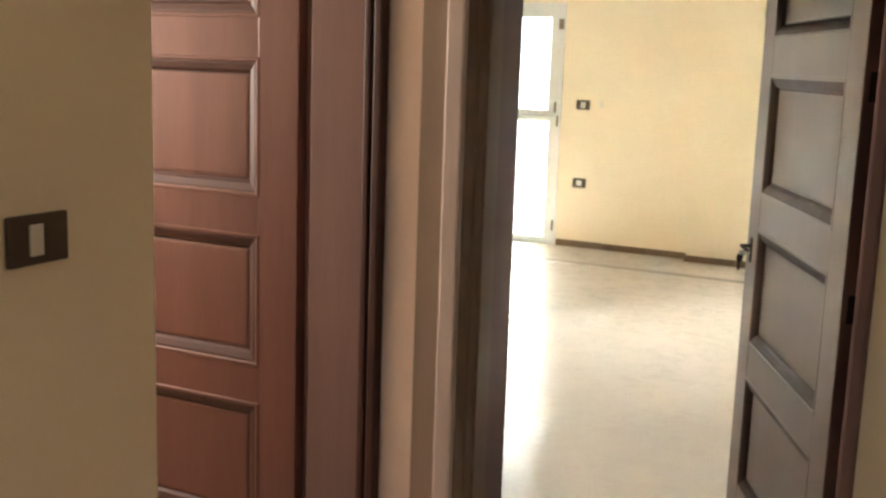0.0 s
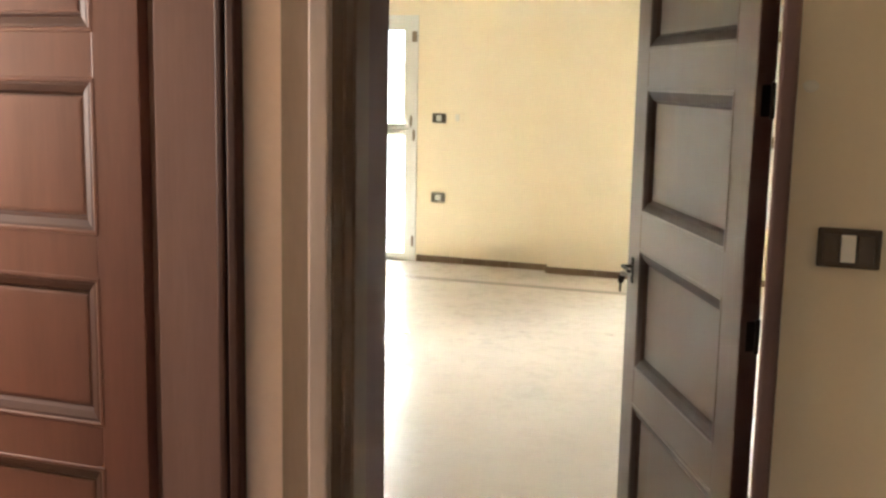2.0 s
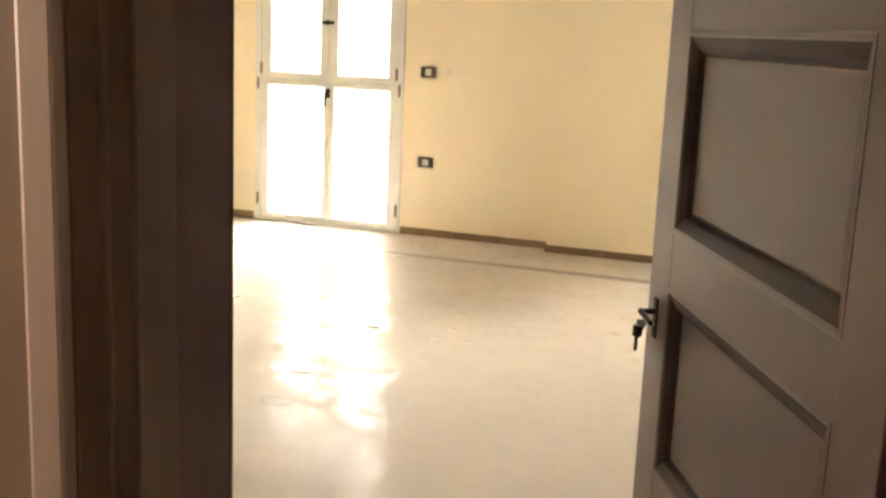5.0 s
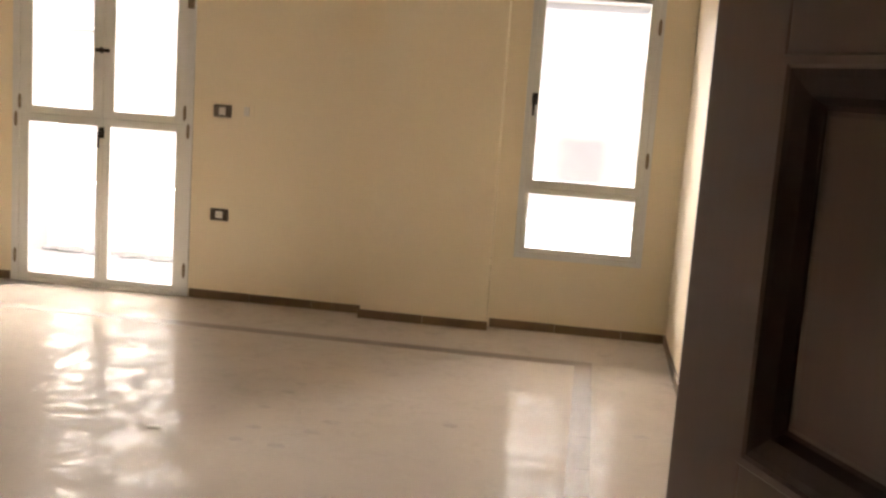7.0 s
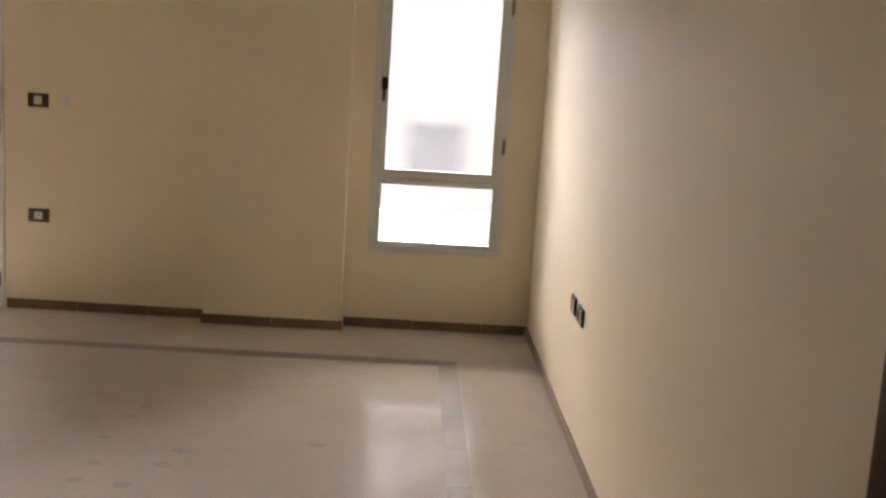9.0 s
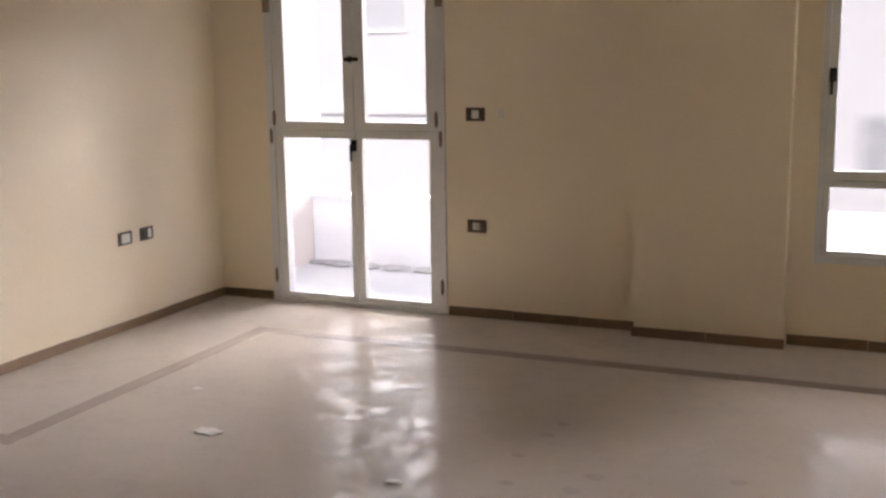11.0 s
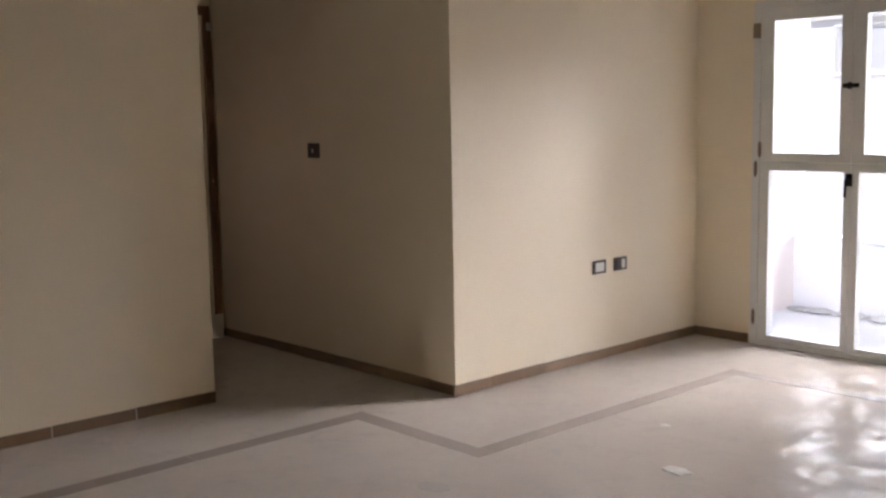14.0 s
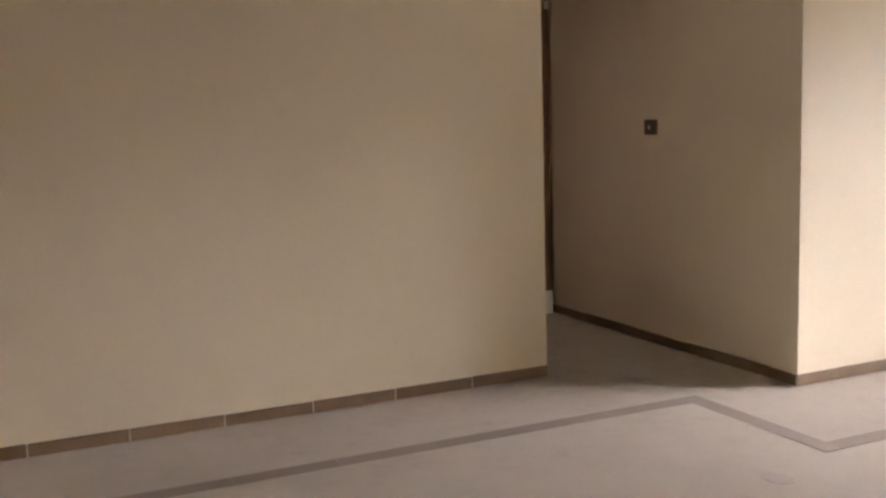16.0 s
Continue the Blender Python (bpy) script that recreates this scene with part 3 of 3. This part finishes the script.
# ---- switches and sockets ----
def wall_plate(name, m, label, keys, w=0.118, h=0.078, group="wall plates", plate=PLATE, category="wall socket"):
    """A plate that lies in x and z with its front at -y; keys: (x0, x1, z0, z1, material, name)."""
    ob = empty(name)
    bm = box(-w / 2, w / 2, -0.009, -0.0005, -h / 2, h / 2, 0.004)
    p = part("cover_plate", bm, plate, ob)
    for i, (x0, x1, z0, z1, material, kname) in enumerate(keys):
        part(kname, box(x0, x1, -0.013 - 0.0008 * i, -0.008, z0, z1, 0.0015), material, p)
    ob.matrix_world = m
    return tagged(ob, label, category, group)


def facing_south(x, z, y=0.0):
    return pose(x, y, z)


def facing_east(y, z, x=0.0):
    return pose(x, y, z, 0, 0, 90)


def facing_west(y, z, x=EAST):
    return pose(x, y, z, 0, 0, -90)


ONE = [(-0.022, 0.022, -0.024, 0.024, KEYWHITE, "socket_insert")]
SOCKET = [(-0.024, 0.024, -0.022, 0.022, KEYWHITE, "socket_insert"), (-0.009, -0.005, -0.003, 0.003, BLACK, "pin_hole"),
          (0.005, 0.009, -0.003, 0.003, BLACK, "pin_hole")]
SMALL = [(-0.010, 0.012, -0.016, 0.016, KEYGREY, "key"), (-0.008, 0.009, -0.012, 0.011, KEYWHITE, "indicator")]
BIG = [(-0.036, 0.036, -0.026, 0.026, KEYWHITE, "socket_insert")]
TWO = [(-0.038, -0.012, -0.026, 0.026, KEYGREY, "blank_key"), (0.006, 0.034, -0.026, 0.026, KEYWHITE, "key")]
wall_plate("light_switch", facing_south(1.817, 1.218), "brown switch plate with an ivory key beside the balcony door", ONE,
           category="light switch")
wall_plate("wall_socket", facing_south(1.820, 0.557), "brown socket plate with an ivory insert", SOCKET)
blank = tagged(link("blank_cover", box(1.925, 2.025, -0.004, -0.0005, 1.18, 1.27, 0.0015), PAINT),
               "painted-over blank cover beside a switch", "blank cover", "wall plates")
part("blank_key", box(1.957, 1.993, -0.008, -0.003, 1.196, 1.254, 0.0015), KEYWHITE, blank)
wall_plate("wall_socket", facing_east(-0.962, 0.54), "brown socket plate with a large ivory insert", BIG)
wall_plate("wall_socket", facing_east(-0.768, 0.54), "brown plate with a dark and an ivory key", TWO)
wall_plate("light_switch", facing_south(-1.16, 1.235, COR), "dark brown switch plate with a small pale key", SMALL, w=0.11, h=0.085,
           category="light switch")
wall_plate("wall_socket", facing_west(-1.700, 0.570), "brown socket plate on the bright side wall", TWO)
wall_plate("wall_socket", facing_west(-1.905, 0.568), "brown socket plate on the bright side wall", TWO)
wall_plate("light_switch", facing_south(4.751, 1.281, ENTRY_OUT), "brown switch plate with one ivory key beside the open door",
           [(-0.013, 0.011, -0.023, 0.023, KEYWHITE, "key"), (0.014, 0.040, -0.023, 0.023, PLATE, "blank_key"),
            (-0.040, -0.016, -0.023, 0.023, PLATE, "blank_key")], w=0.100, h=0.066, category="light switch")
wall_plate("light_switch", facing_east(-7.52, 1.252, 3.52), "brown switch plate with one ivory key in the hall",
           [(-0.020, 0.006, -0.024, 0.024, KEYWHITE, "key")], category="light switch")


# smear of filler on the hall wall
bm = bmesh.new()
bmesh.ops.create_cone(bm, cap_ends=True, segments=14, radius1=0.013, radius2=0.010, depth=0.003)
for v in bm.verts:
    k = 1 + 0.3 * noise.noise(v.co * 60)
    v.co = Vector((4.672 + v.co.x * k, ENTRY_OUT - 0.0018 - v.co.z, 1.545 + v.co.y * k * 0.8))
tagged(link("filler_smear", bm, KEYCREAM), "pale smear of filler on the hall wall", "filler", kind="structure")


# ---- crumbs and debris on the floor ----
def crumb(name, x, y, size, flat, material, label, seed):
    rnd = random.Random(seed)
    bm = bmesh.new()
    bmesh.ops.create_icosphere(bm, subdivisions=2, radius=1.0)
    for v in bm.verts:
        k = 1 + 0.35 * noise.noise(v.co * 1.7 + Vector((seed, 0, 0)))
        v.co = Vector((v.co.x * k * size * rnd.uniform(0.85, 1.1), v.co.y * k * size * 0.7, v.co.z * k * flat))
    low = min(v.co.z for v in bm.verts)
    for v in bm.verts:
        v.co += Vector((x, y, -low * 0.6 if v.co.z < low * 0.6 else -low * 0.6))
        v.co.z = max(v.co.z, 0.0005)
    tagged(link(name, bm, material), label, "debris", "crumbs on the floor")


WHITE_BITS = [(1.478, -2.28, 0.065, 0.006), (1.075, -1.800, 0.032, 0.004), (2.452, -2.49, 0.036, 0.005)]
DARK_BITS = [(0.925, -3.080, 0.07, 0.003), (2.532, -3.706, 0.085, 0.0025), (2.446, -3.316, 0.05, 0.0025), (2.829, -1.809, 0.035, 0.0025),
             (2.991, -2.539, 0.04, 0.0025), (2.816, -2.517, 0.035, 0.0025), (3.086, -2.327, 0.04, 0.0025), (3.639, -2.038, 0.035, 0.0025),
             (4.476, -1.904, 0.04, 0.0025), (2.796, -2.068, 0.03, 0.0025), (2.856, -1.660, 0.03, 0.0025), (2.841, -2.348, 0.035, 0.0025),
             (3.133, -2.176, 0.04, 0.0025)]
for i, (x, y, s, f) in enumerate(WHITE_BITS):
    crumb("plaster_crumb", x, y, s, f, PLASTER, "white plaster crumb lying on the dusty floor", 10 + i)
for i, (x, y, s, f) in enumerate(DARK_BITS):
    crumb("dirt_crumb", x, y, s, f, DIRT, "flat dried dirt patch on the polished floor", 40 + i)

# white offcut leaning at the foot of the passage door
tagged(link("tile_offcut", box(-2.212, -2.195, -2.275, -2.132, 0.0005, 0.155, 0.002), KEYWHITE),
       "white tile offcut standing against the passage door", "tile offcut")

# pale film left on the window glass
tagged(link("protective_film", box(3.88, 4.29, 0.0185, 0.0195, 0.945, 1.245), FILM),
              "grey-blue protective film on the window glass", "window film")

# ---- outside ----
# Unseen white outer skin, added to bounce whiter light onto the parapet.
wall_mesh("wall_north_bounce_skin", "y", 0.2405, 0.262, -0.03, 5.6, 0, CEIL, [BAL, WIN], BALC_WALL)
BAL_Y = 1.27        # inner face of the balcony parapet
tagged(link("balcony_slab", box(-0.18, 5.6, 0.001, BAL_Y + 0.17, -0.16, -0.0005), BALC_FLOOR), "pale tiled balcony floor", "balcony floor",
       kind="structure")
tagged(link("balcony_parapet", box(-0.03, 5.6, BAL_Y, BAL_Y + 0.15, -0.0005, 0.50), BALC_WALL), "white rendered balcony parapet",
       "parapet", kind="structure")
tagged(link("balcony_side_wall", box(-0.18, -0.03, 0.241, BAL_Y + 0.15, -0.0005, 2.9), END_WALL), "pinkish cream balcony end wall", "wall",
       kind="structure")
tagged(link("parapet_coping", box(-0.03, 5.6, BAL_Y - 0.02, BAL_Y + 0.17, 0.5005, 0.53, 0.006), BALC_WALL), "pale coping on the balcony parapet",
       "coping", kind="structure")
# Flat grey lumps draw the dark smudge along the parapet's foot.
for i, (x, size) in enumerate(((0.02, 0.10), (0.17, 0.13), (0.42, 0.15), (0.66, 0.14), (0.92, 0.16), (1.2, 0.15))):
    crumb("grey_lump", x + 0.05, BAL_Y - 0.06 - size * 0.3, size * 0.9, 0.020, SMUDGE, "flat grey lumps along the foot of the parapet", 80 + i)

# pale house across the street
FY = 20.0
house = empty("house")
bm = bmesh.new()
for x0, x1, z0, z1 in ((-34, -9.59, -9, 3.6), (-7.95, 34, -9, 3.6), (-9.59, -7.95, -9, 2.24), (-9.59, -7.95, 3.45, 3.6)):
    box_into(bm, x0, x1, FY, FY + 0.30, z0, z1)
part("wall", bm, FACADE, house)
part("floor_band", box(-34, -3.0, FY - 0.04, FY - 0.001, 0.06, 0.28, 0.01), FACADE, house, "projecting pale floor band")
part("roof_coping", box(-34.1, 34.1, FY - 0.08, FY + 0.38, 3.601, 3.70, 0.01), FACADE, house, "pale roof coping")
shutter = part("window", box(-9.58, -7.96, FY + 0.05, FY + 0.07, 2.25, 3.44), FACADE_DARK, house, "shuttered grey window")
part("sill", box(-9.65, -7.88, FY - 0.02, FY + 0.049, 2.17, 2.239, 0.006), FACADE, shutter)
for x0, x1, z0, z1 in ((-9.58, -9.50, 2.25, 3.44), (-8.04, -7.96, 2.25, 3.44), (-9.50, -8.04, 3.36, 3.44), (-9.50, -8.04, 2.25, 2.33)):
    part("frame_bar", box(x0, x1, FY + 0.02, FY + 0.049, z0, z1, 0.004), PVC, shutter)
tagged(house, "pale rendered house across the street", "house")

# bright hazy sky over the street, and the ground below
tagged(link("backdrop", box(-40, 40, 60.0, 60.5, -9.0, 45.0), HAZE), "bright hazy sky over the street", "backdrop", kind="structure")
tagged(link("ground", box(-400, 400, -400, 400, -9.6, -9.0), GROUND), "dusty street ground", "ground", kind="structure")
